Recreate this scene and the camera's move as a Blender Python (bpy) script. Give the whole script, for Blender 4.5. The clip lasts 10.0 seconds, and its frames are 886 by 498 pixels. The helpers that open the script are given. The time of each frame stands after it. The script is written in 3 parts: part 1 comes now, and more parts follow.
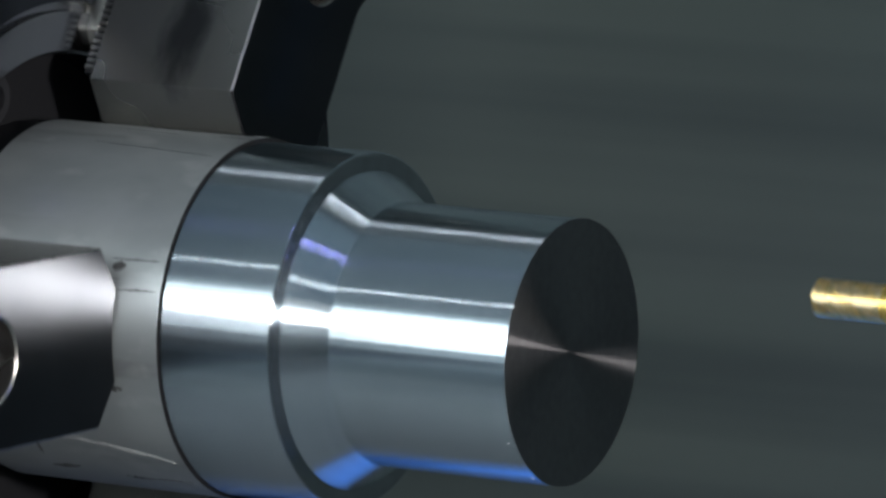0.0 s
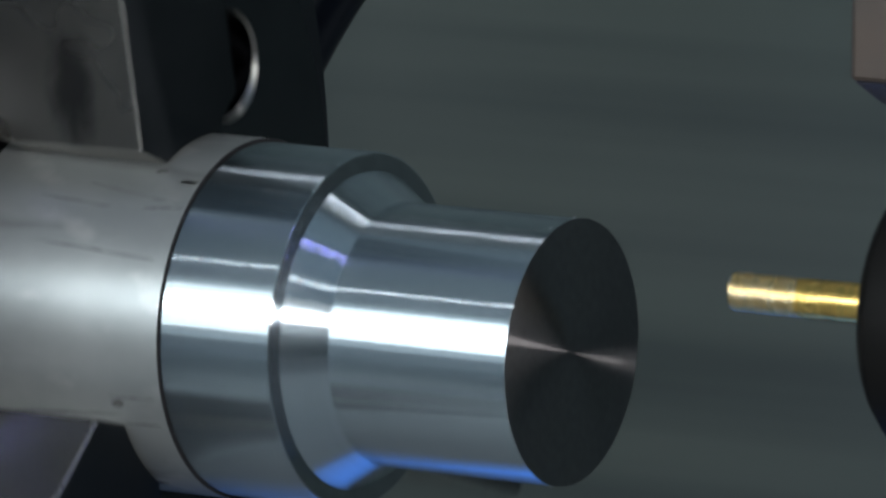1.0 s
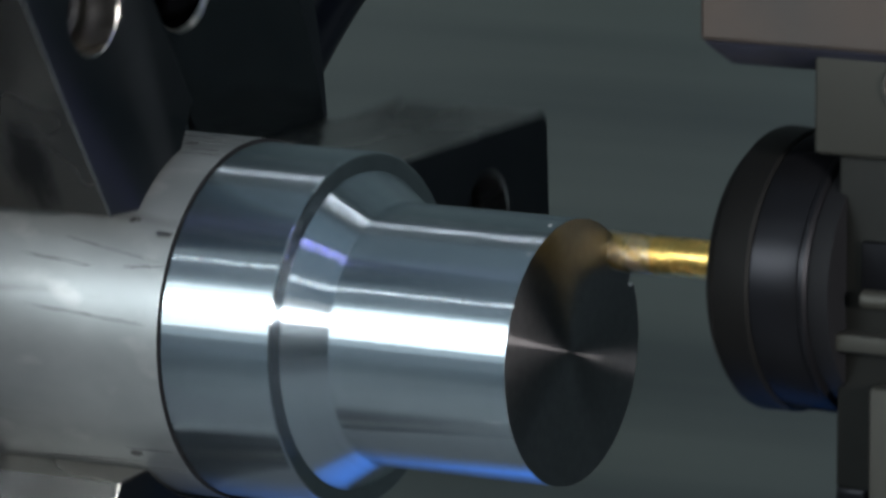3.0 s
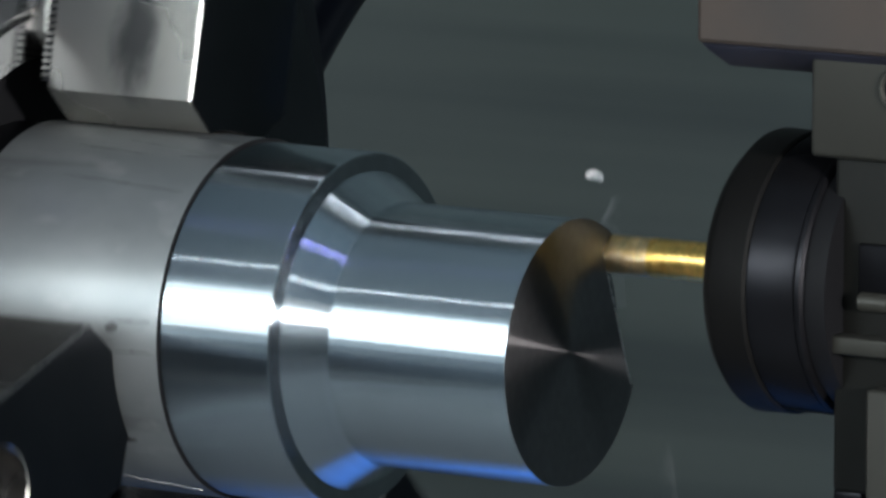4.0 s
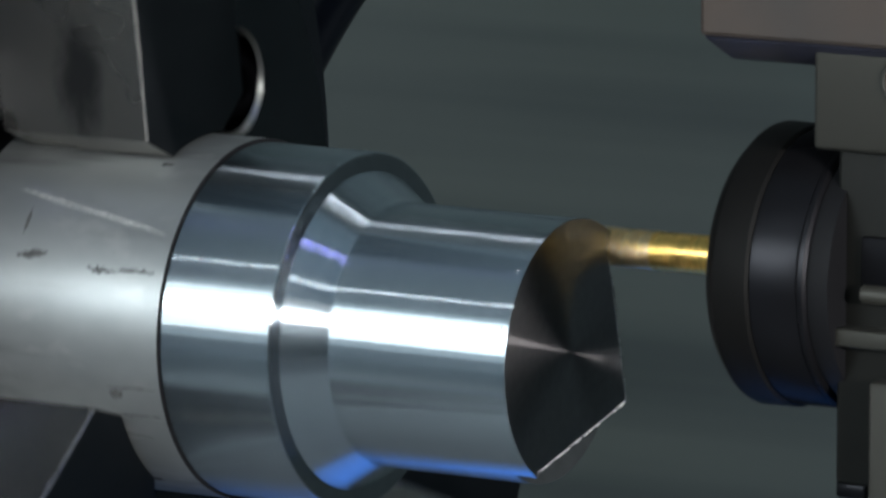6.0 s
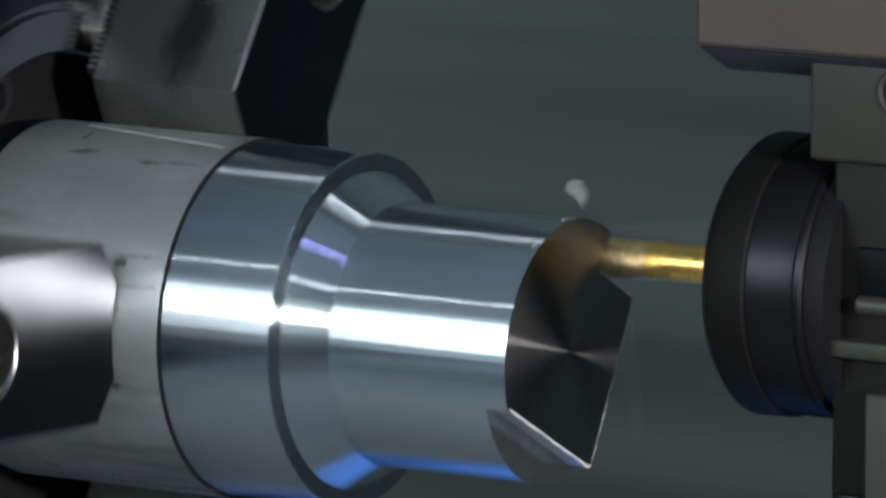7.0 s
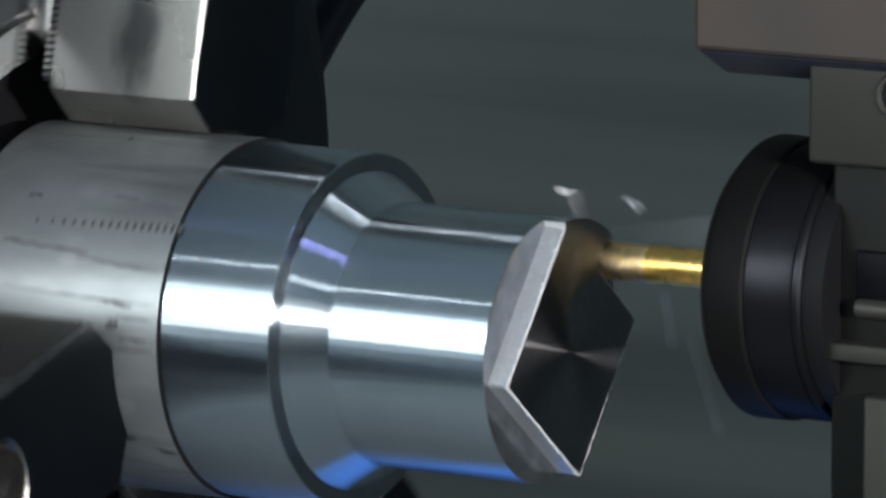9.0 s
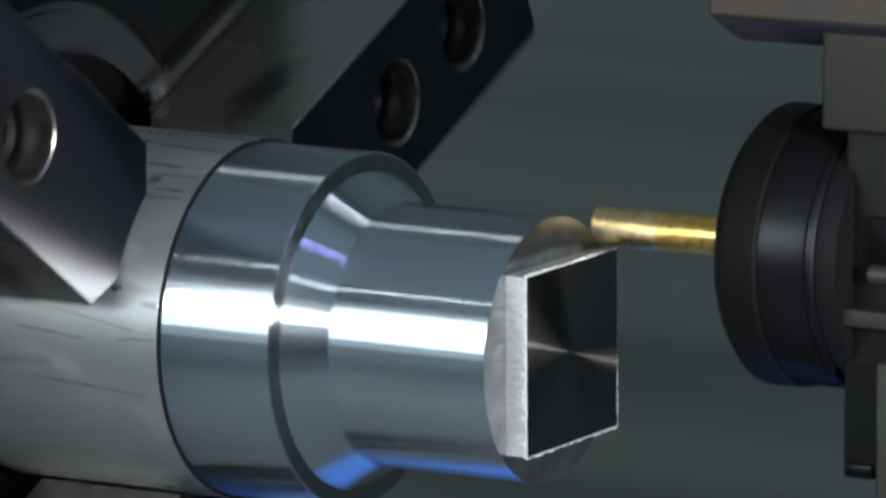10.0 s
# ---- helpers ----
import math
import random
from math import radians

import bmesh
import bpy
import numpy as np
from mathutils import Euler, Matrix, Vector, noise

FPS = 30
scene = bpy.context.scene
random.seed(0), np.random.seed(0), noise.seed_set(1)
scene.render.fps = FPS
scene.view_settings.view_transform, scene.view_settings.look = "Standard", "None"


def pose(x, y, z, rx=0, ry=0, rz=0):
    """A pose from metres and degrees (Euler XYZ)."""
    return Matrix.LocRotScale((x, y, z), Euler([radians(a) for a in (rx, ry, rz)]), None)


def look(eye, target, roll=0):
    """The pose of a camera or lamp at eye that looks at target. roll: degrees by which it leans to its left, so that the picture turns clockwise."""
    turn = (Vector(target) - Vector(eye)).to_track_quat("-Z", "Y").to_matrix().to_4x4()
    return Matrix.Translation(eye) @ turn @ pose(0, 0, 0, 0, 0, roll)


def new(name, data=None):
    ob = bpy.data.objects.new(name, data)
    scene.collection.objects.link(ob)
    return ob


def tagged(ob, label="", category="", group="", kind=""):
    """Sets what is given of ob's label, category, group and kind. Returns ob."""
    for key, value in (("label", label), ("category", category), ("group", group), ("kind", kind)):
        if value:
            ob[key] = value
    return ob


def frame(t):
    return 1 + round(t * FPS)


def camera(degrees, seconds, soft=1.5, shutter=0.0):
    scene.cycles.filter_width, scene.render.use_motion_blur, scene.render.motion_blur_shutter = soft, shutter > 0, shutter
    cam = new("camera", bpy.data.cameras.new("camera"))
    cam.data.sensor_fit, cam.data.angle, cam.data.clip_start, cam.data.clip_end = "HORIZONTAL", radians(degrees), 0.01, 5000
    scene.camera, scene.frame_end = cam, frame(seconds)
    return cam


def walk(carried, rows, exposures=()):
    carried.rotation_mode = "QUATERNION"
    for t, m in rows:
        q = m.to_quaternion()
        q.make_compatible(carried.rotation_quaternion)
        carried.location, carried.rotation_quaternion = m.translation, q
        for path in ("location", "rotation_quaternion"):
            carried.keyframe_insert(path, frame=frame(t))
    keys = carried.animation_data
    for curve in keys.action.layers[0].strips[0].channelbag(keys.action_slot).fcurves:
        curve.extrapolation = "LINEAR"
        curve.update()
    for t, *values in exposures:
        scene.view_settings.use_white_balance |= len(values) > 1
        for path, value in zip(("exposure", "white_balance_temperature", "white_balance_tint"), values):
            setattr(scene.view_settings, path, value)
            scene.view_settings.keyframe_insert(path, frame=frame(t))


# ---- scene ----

MM = 0.001
cam = camera(7.476, 10.0, soft=2.9, shutter=1.0)
EYE = (0.734016, -1.287687, 0.273296)
YAW, PITCH = 0.537499, 0.167062
AIM = (EYE[0] - math.sin(YAW) * math.cos(PITCH), EYE[1] + math.cos(YAW) * math.cos(PITCH), EYE[2] - math.sin(PITCH))
walk(cam, [(0.0, look(EYE, AIM)), (10.0, look(EYE, AIM))])

# ---- world and lamps ----
world = bpy.data.worlds.new("workshop")
scene.world = world
world.use_nodes = True
world.node_tree.nodes["Background"].inputs[0].default_value = (0.47, 0.67, 0.83, 1)
world.node_tree.nodes["Background"].inputs[1].default_value = 0.262
scene.view_settings.exposure = 0.0


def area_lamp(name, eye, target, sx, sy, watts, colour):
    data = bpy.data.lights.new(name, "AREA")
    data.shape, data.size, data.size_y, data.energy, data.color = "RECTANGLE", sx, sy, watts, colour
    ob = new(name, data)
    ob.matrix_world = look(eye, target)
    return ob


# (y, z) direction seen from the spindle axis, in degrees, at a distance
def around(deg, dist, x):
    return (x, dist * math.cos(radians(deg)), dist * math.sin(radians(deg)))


def strip_lamp(name, deg, dist, x, length, height, watts, colour):
    """A lamp parallel to the spindle, which shines square on to it."""
    return area_lamp(name, around(deg, dist, x), (x, 0, 0), length, height, watts, colour)


strip_lamp("work_lamp", 162, 0.80, -0.42, 1.0, 0.16, 3.3, (0.88, 0.97, 1.0))
# Extra taller lamp, added to soften the edges of the highlight band.
strip_lamp("work_lamp_soft_fill", 164, 0.81, -0.42, 1.0, 0.36, 3.2, (0.86, 0.96, 1.0))
# Large dim fill with no fixture behind it; fades the shaft's band outwards.
strip_lamp("shaft_soft_fill", 165, 1.0, -0.50, 1.3, 0.62, 1.4, (0.78, 0.95, 1.0))
strip_lamp("door_lamp", 136.5, 1.0, -0.15, 2.0, 0.008, 0.65, (0.85, 0.95, 1.0))
strip_lamp("roof_lamp", 71, 0.85, -0.30, 1.7, 0.010, 0.58, (0.85, 0.93, 1.0))
# Out of view; added for the purple line reflected in the cone.
strip_lamp("purple_strip_lamp", 106, 0.80, 0.56, 0.4, 0.014, 0.23, (0.36, 0.36, 1.0))
# Unseen lamp added below the shaft, only to tint its underside's reflection blue.
area_lamp("blue_reflection_fill", around(297, 0.30, -0.01), (0.07, 0, 0), 0.26, 0.16, 0.022, (0.03, 0.22, 0.88)).data.spread = radians(70)
# Small added light, no real fixture, that draws the streak across the end face.
area_lamp("face_streak_fill", (0.046, 0.400, -0.087), (0.0, 0.0, 0.0), 0.05, 0.006, 0.007, (0.95, 0.98, 1.0))
# Added spot out of view, aimed to put a glint on the jaw fronts.
area_lamp("jaw_glint_fill", (1.165, -0.54, 0.193), (-0.03, -0.03, 0.005), 0.10, 0.06, 0.92, (0.98, 0.97, 0.96)).data.spread = radians(36)
area_lamp("hall_lamp", (0.95, -1.52, 0.43), (0.0, 0.0, 0.0), 0.9, 0.20, 3.4, (0.88, 0.97, 1.0))


# ---- materials ----
def material(name, colour, rough, metal=0.0):
    m = bpy.data.materials.new(name)
    m.use_nodes = True
    b = m.node_tree.nodes["Principled BSDF"]
    b.inputs["Base Color"].default_value = (*colour, 1)
    b.inputs["Roughness"].default_value = rough
    b.inputs["Metallic"].default_value = metal
    return m, m.node_tree.nodes, m.node_tree.links, b


def add_noise(m, nodes, links, b, colour, amount, scale, stretch=(1, 1, 1), rough=None, bump=0.0, detail=4.0, band=(0.35, 0.65)):
    """Mottle the base colour, the roughness and the relief of a material, in object space."""
    tc = nodes.new("ShaderNodeTexCoord")
    mp = nodes.new("ShaderNodeMapping")
    mp.inputs["Scale"].default_value = stretch
    nz = nodes.new("ShaderNodeTexNoise")
    nz.inputs["Scale"].default_value, nz.inputs["Detail"].default_value = scale, detail
    links.new(tc.outputs["Object"], mp.inputs["Vector"])
    links.new(mp.outputs["Vector"], nz.inputs["Vector"])
    ramp = nodes.new("ShaderNodeMapRange")
    ramp.inputs["From Min"].default_value, ramp.inputs["From Max"].default_value = band
    links.new(nz.outputs["Fac"], ramp.inputs["Value"])
    old = b.inputs["Base Color"].links
    mix = nodes.new("ShaderNodeMix")
    mix.data_type = "RGBA"
    mul = nodes.new("ShaderNodeMath")
    mul.operation = "MULTIPLY"
    mul.inputs[1].default_value = amount
    links.new(ramp.outputs["Result"], mul.inputs[0])
    links.new(mul.outputs[0], mix.inputs["Factor"])
    if old:
        links.new(old[0].from_socket, mix.inputs["A"])
    else:
        mix.inputs["A"].default_value = b.inputs["Base Color"].default_value
    mix.inputs["B"].default_value = (*colour, 1)
    links.new(mix.outputs["Result"], b.inputs["Base Color"])
    if rough:
        rr = nodes.new("ShaderNodeMapRange")
        rr.inputs["To Min"].default_value, rr.inputs["To Max"].default_value = rough
        links.new(nz.outputs["Fac"], rr.inputs["Value"])
        links.new(rr.outputs["Result"], b.inputs["Roughness"])
    if bump:
        bp = nodes.new("ShaderNodeBump")
        bp.inputs["Strength"].default_value, bp.inputs["Distance"].default_value = bump, 0.0004
        links.new(nz.outputs["Fac"], bp.inputs["Height"])
        if b.inputs["Normal"].links:
            links.new(b.inputs["Normal"].links[0].from_socket, bp.inputs["Normal"])
        links.new(bp.outputs["Normal"], b.inputs["Normal"])


def turned(name, colour, rough, aniso):
    """Lathe-turned metal: the tool marks run round the x axis of the thing."""
    m, nodes, links, b = material(name, colour, rough, 1.0)
    b.inputs["Anisotropic"].default_value = aniso
    tc = nodes.new("ShaderNodeTexCoord")
    cr = nodes.new("ShaderNodeVectorMath")
    cr.operation = "CROSS_PRODUCT"
    cr.inputs[0].default_value = (1, 0, 0)
    links.new(tc.outputs["Object"], cr.inputs[1])
    vt = nodes.new("ShaderNodeVectorTransform")
    vt.vector_type, vt.convert_from, vt.convert_to = "VECTOR", "OBJECT", "WORLD"
    links.new(cr.outputs["Vector"], vt.inputs[0])
    nm = nodes.new("ShaderNodeVectorMath")
    nm.operation = "NORMALIZE"
    links.new(vt.outputs[0], nm.inputs[0])
    links.new(nm.outputs["Vector"], b.inputs["Tangent"])
    b.inputs["Anisotropic Rotation"].default_value = 0.25
    return m, nodes, links, b


def faced(name, colour, dark, rough, aniso, scale, stretch=(1, 1, 1), lobe="BECKMANN"):
    """A faced (turned flat) metal: rough across the tool marks, smooth along them, with little haze."""
    m, nodes, links, b = turned(name, colour, rough, aniso)
    g = nodes.new("ShaderNodeBsdfAnisotropic")
    g.distribution = lobe
    g.inputs["Roughness"].default_value, g.inputs["Anisotropy"].default_value = rough, aniso
    links.new(b.inputs["Tangent"].links[0].from_socket, g.inputs["Tangent"])
    tc = nodes.new("ShaderNodeTexCoord")
    nz = nodes.new("ShaderNodeTexNoise")
    nz.inputs["Scale"].default_value, nz.inputs["Detail"].default_value = scale, 4
    mp = nodes.new("ShaderNodeMapping")
    mp.inputs["Scale"].default_value = stretch
    links.new(tc.outputs["Object"], mp.inputs["Vector"])
    links.new(mp.outputs["Vector"], nz.inputs["Vector"])
    mix = nodes.new("ShaderNodeMix")
    mix.data_type = "RGBA"
    mix.inputs["A"].default_value, mix.inputs["B"].default_value = (*colour, 1), (*dark, 1)
    links.new(nz.outputs["Fac"], mix.inputs["Factor"])
    links.new(mix.outputs["Result"], g.inputs["Color"])
    links.new(g.outputs[0], nodes["Material Output"].inputs["Surface"])
    return m


STEEL = faced("turned_aluminium", (0.86, 0.93, 0.98), (0.68, 0.75, 0.81), 0.20, 0.80, 2500, (1, 0.01, 0.01), "GGX")
# Same aluminium as STEEL; shade on the end is put into this darker colour.
FACE = faced("faced_end_shaded", (0.40, 0.375, 0.38), (0.28, 0.265, 0.27), 0.327, 0.719, 400)
# Jaw steel again, far darker: the fronts' dim reflections are in the colour.
JAWFACE = faced("faced_jaw_shaded", (0.11, 0.112, 0.12), (0.073, 0.075, 0.083), 0.52, 0.69, 40)
# Shoulder of the same aluminium, its colour lowered for the shade on it.
SHOULDER = faced("faced_shoulder_shaded", (0.60, 0.62, 0.64), (0.45, 0.46, 0.48), 0.24, 0.6, 300)
MILLED, *n = material("milled_flat", (0.78, 0.79, 0.80), 0.38, 0.85)
add_noise(MILLED, *n, (0.6, 0.61, 0.63), 0.6, 700, (1, 1, 1), rough=(0.3, 0.5), bump=0.6)
BURR, *n = material("bright_swarf", (0.85, 0.85, 0.86), 0.42, 0.5)
add_noise(BURR, *n, (0.7, 0.71, 0.73), 0.6, 600, rough=(0.4, 0.6))
# Milled like the flats, but darker: the step's shade is in its colour.
STEP, *n = material("milled_step", (0.42, 0.43, 0.44), 0.22, 0.95)
add_noise(STEP, *n, (0.25, 0.26, 0.27), 0.8, 160, (1, 1, 1), rough=(0.16, 0.27), bump=0.2)
EDGE, *n = material("bright_edge_steel", (0.40, 0.40, 0.39), 0.3, 1.0)
add_noise(EDGE, *n, (0.32, 0.32, 0.31), 0.6, 300, rough=(0.2, 0.4))
RAW, *n = turned("raw_bar", (0.46, 0.48, 0.48), 0.40, 0.6)
n[2].inputs["Metallic"].default_value = 0.8
add_noise(RAW, *n, (0.345, 0.365, 0.37), 0.8, 60, (0.6, 1, 1), rough=(0.33, 0.45), bump=0.16)
add_noise(RAW, *n, (0.17, 0.17, 0.168), 0.8, 42, (0.22, 2.2, 2.2), band=(0.57, 0.71), detail=6)
add_noise(RAW, *n, (0.68, 0.685, 0.67), 0.5, 120, (0.5, 1, 1), band=(0.58, 0.75), detail=5)
# Near-black that stands in for shade in grooves, gaps and bores.
GROOVE, *n = material("shade_black", (0.006, 0.006, 0.007), 0.6)
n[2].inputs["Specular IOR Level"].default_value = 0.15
JAW, *n = material("ground_jaw_steel", (0.52, 0.50, 0.465), 0.18, 1.0)
add_noise(JAW, *n, (0.30, 0.29, 0.275), 0.7, 30, rough=(0.25, 0.33), detail=2)
JAWSIDE, *n = material("stained_jaw_steel", (0.52, 0.50, 0.465), 0.18, 1.0)
add_noise(JAWSIDE, *n, (0.36, 0.345, 0.325), 0.6, 30, rough=(0.22, 0.32), detail=2)


def add_stain(m, nodes, links, b, colour, centre, size, amount):
    """One cloudy oil stain with ragged edges at a place in object space."""
    tc = nodes.new("ShaderNodeTexCoord")
    mp = nodes.new("ShaderNodeMapping")
    mp.vector_type = "TEXTURE"
    mp.inputs["Location"].default_value, mp.inputs["Scale"].default_value = centre, size
    links.new(tc.outputs["Object"], mp.inputs["Vector"])
    nz = nodes.new("ShaderNodeTexNoise")
    nz.inputs["Scale"].default_value, nz.inputs["Detail"].default_value = 1.6, 4
    links.new(mp.outputs["Vector"], nz.inputs["Vector"])
    length = nodes.new("ShaderNodeVectorMath")
    length.operation = "LENGTH"
    links.new(mp.outputs["Vector"], length.inputs[0])
    add = nodes.new("ShaderNodeMath")
    add.operation = "MULTIPLY_ADD"
    add.inputs[1].default_value, add.inputs[2].default_value = 1.0, -0.5
    links.new(nz.outputs["Fac"], add.inputs[0])
    total = nodes.new("ShaderNodeMath")
    links.new(length.outputs["Value"], total.inputs[0])
    links.new(add.outputs[0], total.inputs[1])
    ramp = nodes.new("ShaderNodeMapRange")
    ramp.interpolation_type = "SMOOTHSTEP"
    ramp.inputs["From Min"].default_value, ramp.inputs["From Max"].default_value = 0.3, 1.15
    ramp.inputs["To Min"].default_value, ramp.inputs["To Max"].default_value = amount, 0.0
    links.new(total.outputs[0], ramp.inputs["Value"])
    mix = nodes.new("ShaderNodeMix")
    mix.data_type = "RGBA"
    links.new(ramp.outputs["Result"], mix.inputs["Factor"])
    links.new(b.inputs["Base Color"].links[0].from_socket, mix.inputs["A"])
    mix.inputs["B"].default_value = (*colour, 1)
    links.new(mix.outputs["Result"], b.inputs["Base Color"])


add_stain(JAWSIDE, *n, (0.11, 0.11, 0.115), (-0.111, 0.061, 0.0204), (0.0075, 0.016, 0.01), 0.9)
DARK, *n = material("blackened_steel", (0.05, 0.05, 0.055), 0.42, 0.8)
add_noise(DARK, *n, (0.028, 0.028, 0.032), 0.6, 60, rough=(0.34, 0.5))
CHUCKM, *n = material("chuck_steel", (0.062, 0.067, 0.08), 0.42, 0.85)
add_noise(CHUCKM, *n, (0.036, 0.039, 0.047), 0.6, 40, rough=(0.36, 0.5))
# Darker than the hub ring's steel: dim reflections are put into this colour.
CHUCKFACE, *n = material("dark_chuck_face", (0.085, 0.09, 0.10), 0.18, 1.0)
add_noise(CHUCKFACE, *n, (0.05, 0.054, 0.062), 0.6, 40, rough=(0.14, 0.24))
HUB, *n = material("polished_hub_steel", (0.36, 0.36, 0.37), 0.16, 1.0)
add_noise(HUB, *n, (0.27, 0.275, 0.29), 0.6, 30, rough=(0.12, 0.22))
NUT, *n = material("black_oxide", (0.018, 0.018, 0.021), 0.3, 0.75)
n[2].inputs["Specular Tint"].default_value = (0.22, 0.2, 0.16, 1)
add_noise(NUT, *n, (0.015, 0.015, 0.017), 0.6, 80, rough=(0.26, 0.34))
MATTE, *n = material("matt_black_steel", (0.0065, 0.0062, 0.006), 0.6, 0.1)
n[2].inputs["Specular IOR Level"].default_value = 0.09
add_noise(MATTE, *n, (0.0045, 0.0044, 0.0043), 0.6, 90, rough=(0.5, 0.6))
GOLD, *n = material("gold_coating", (1.0, 0.65, 0.19), 0.28, 1.0)
add_noise(GOLD, *n, (0.85, 0.52, 0.13), 0.4, 300, rough=(0.25, 0.30))
PALE_TIP, *n = material("pale_mill_tip", (0.86, 0.74, 0.58), 0.34, 1.0)
HOUSING, *n = material("grey_housing", (0.015, 0.015, 0.0135), 0.45, 0.4)
n[2].inputs["Specular IOR Level"].default_value = 0.25
add_noise(HOUSING, *n, (0.009, 0.009, 0.008), 0.6, 50, rough=(0.4, 0.55), bump=0.05)
CLAMP, *n = material("clamp_steel", (0.045, 0.043, 0.036), 0.45, 0.4)
add_noise(CLAMP, *n, (0.038, 0.037, 0.031), 0.6, 50, rough=(0.4, 0.55), bump=0.05)
# Shade of the shank's down-facing chamfer, put into a blue-black colour.
LIP, *n = material("underside_shade_blue", (0.030, 0.031, 0.048), 0.45, 0.4)
add_noise(LIP, *n, (0.020, 0.020, 0.031), 0.6, 60, rough=(0.4, 0.5))
BROWN, *n = material("stained_shank", (0.053, 0.037, 0.029), 0.5, 0.3)
add_noise(BROWN, *n, (0.04, 0.034, 0.031), 0.8, 30, rough=(0.42, 0.6), bump=0.06)
PANEL, *n = material("machine_panel", (0.148, 0.183, 0.173), 0.5, 0.1)
add_noise(PANEL, *n, (0.077, 0.101, 0.102), 1.0, 34, (0.035, 1, 1), rough=(0.42, 0.6), detail=3, band=(0.35, 0.65))
add_noise(PANEL, *n, (0.19, 0.222, 0.23), 0.55, 5, (0.5, 1, 1), detail=2)
TRAY, *n = material("unseen_tray", (0.235, 0.252, 0.262), 0.5, 0.1)
add_noise(TRAY, *n, (0.19, 0.205, 0.22), 0.8, 8, rough=(0.4, 0.6))
SHADE, *n = material("dark_unseen_panel", (0.24, 0.27, 0.28), 0.5)
add_noise(SHADE, *n, (0.18, 0.20, 0.21), 0.7, 4, rough=(0.45, 0.6))
WALL, *n = material("painted_sheet", (0.42, 0.46, 0.47), 0.5)
add_noise(WALL, *n, (0.3, 0.33, 0.34), 0.7, 3, rough=(0.45, 0.6))
INK, *n = material("dark_mark", (0.022, 0.022, 0.022), 0.6)
add_noise(INK, *n, (0.13, 0.13, 0.13), 0.7, 900, rough=(0.5, 0.7))
SCRAPE, *n = material("torn_bright_metal", (0.62, 0.62, 0.61), 0.5, 0.6)
add_noise(SCRAPE, *n, (0.34, 0.34, 0.34), 0.9, 500, rough=(0.4, 0.6), bump=0.4)
RUBBER, *n = material("black_hose", (0.014, 0.017, 0.028), 0.4)


# ---- mesh helpers ----
def part(name, bm, mat, parent=None, label=""):
    me = bpy.data.meshes.new(name)
    bm.to_mesh(me)
    bm.free()
    me.materials.append(mat)
    ob = new(name, me)
    ob.parent = parent
    if label:
        ob["label"] = label
    return ob


def smooth(bm, limit=28):
    for f in bm.faces:
        f.smooth = True
    for e in bm.edges:
        if len(e.link_faces) == 2 and e.calc_face_angle(0) > radians(limit):
            e.smooth = False


def lathe(profile, seg=160):
    """Revolve (x, r) points, in mm, round the x axis. r = 0 closes an end."""
    bm = bmesh.new()
    rings = []
    for x, r in profile:
        if r == 0:
            rings.append([bm.verts.new((x * MM, 0, 0))])
        else:
            rings.append([bm.verts.new((x * MM, r * MM * math.cos(2 * math.pi * k / seg), r * MM * math.sin(2 * math.pi * k / seg))) for k in range(seg)])
    for a, b in zip(rings, rings[1:]):
        for k in range(seg):
            j = (k + 1) % seg
            loop = [a[k % len(a)], a[j % len(a)], b[j % len(b)], b[k % len(b)]]
            vs = list(dict.fromkeys(loop))
            if len(vs) > 2:
                bm.faces.new(vs)
    bmesh.ops.recalc_face_normals(bm, faces=bm.faces)
    smooth(bm)
    return bm


def block(x0, x1, y0, y1, z0, z1, bevel=1.0):
    """A bevelled block, in mm."""
    bm = bmesh.new()
    bmesh.ops.create_cube(bm, size=1)
    for v in bm.verts:
        v.co = Vector(((x0 + x1) / 2 + v.co.x * (x1 - x0), (y0 + y1) / 2 + v.co.y * (y1 - y0), (z0 + z1) / 2 + v.co.z * (z1 - z0))) * MM
    if bevel:
        bmesh.ops.bevel(bm, geom=bm.edges[:], offset=bevel * MM, segments=2, affect="EDGES", profile=0.5)
    smooth(bm, 50)
    return bm


def prism(points, x0, x1, bevel=0.0):
    """Extrude a (y, z) outline in mm from x0 to x1."""
    bm = bmesh.new()
    low = [bm.verts.new((x0 * MM, y * MM, z * MM)) for y, z in points]
    high = [bm.verts.new((x1 * MM, y * MM, z * MM)) for y, z in points]
    count = len(points)
    bm.faces.new(low)
    bm.faces.new(high)
    for k in range(count):
        bm.faces.new((low[k], low[(k + 1) % count], high[(k + 1) % count], high[k]))
    bmesh.ops.recalc_face_normals(bm, faces=bm.faces)
    if bevel:
        bmesh.ops.bevel(bm, geom=bm.edges[:], offset=bevel * MM, segments=2, affect="EDGES", profile=0.5)
    smooth(bm, 20)
    return bm


def empty(name, label, category, group=""):
    return tagged(new(name), label, category, group)


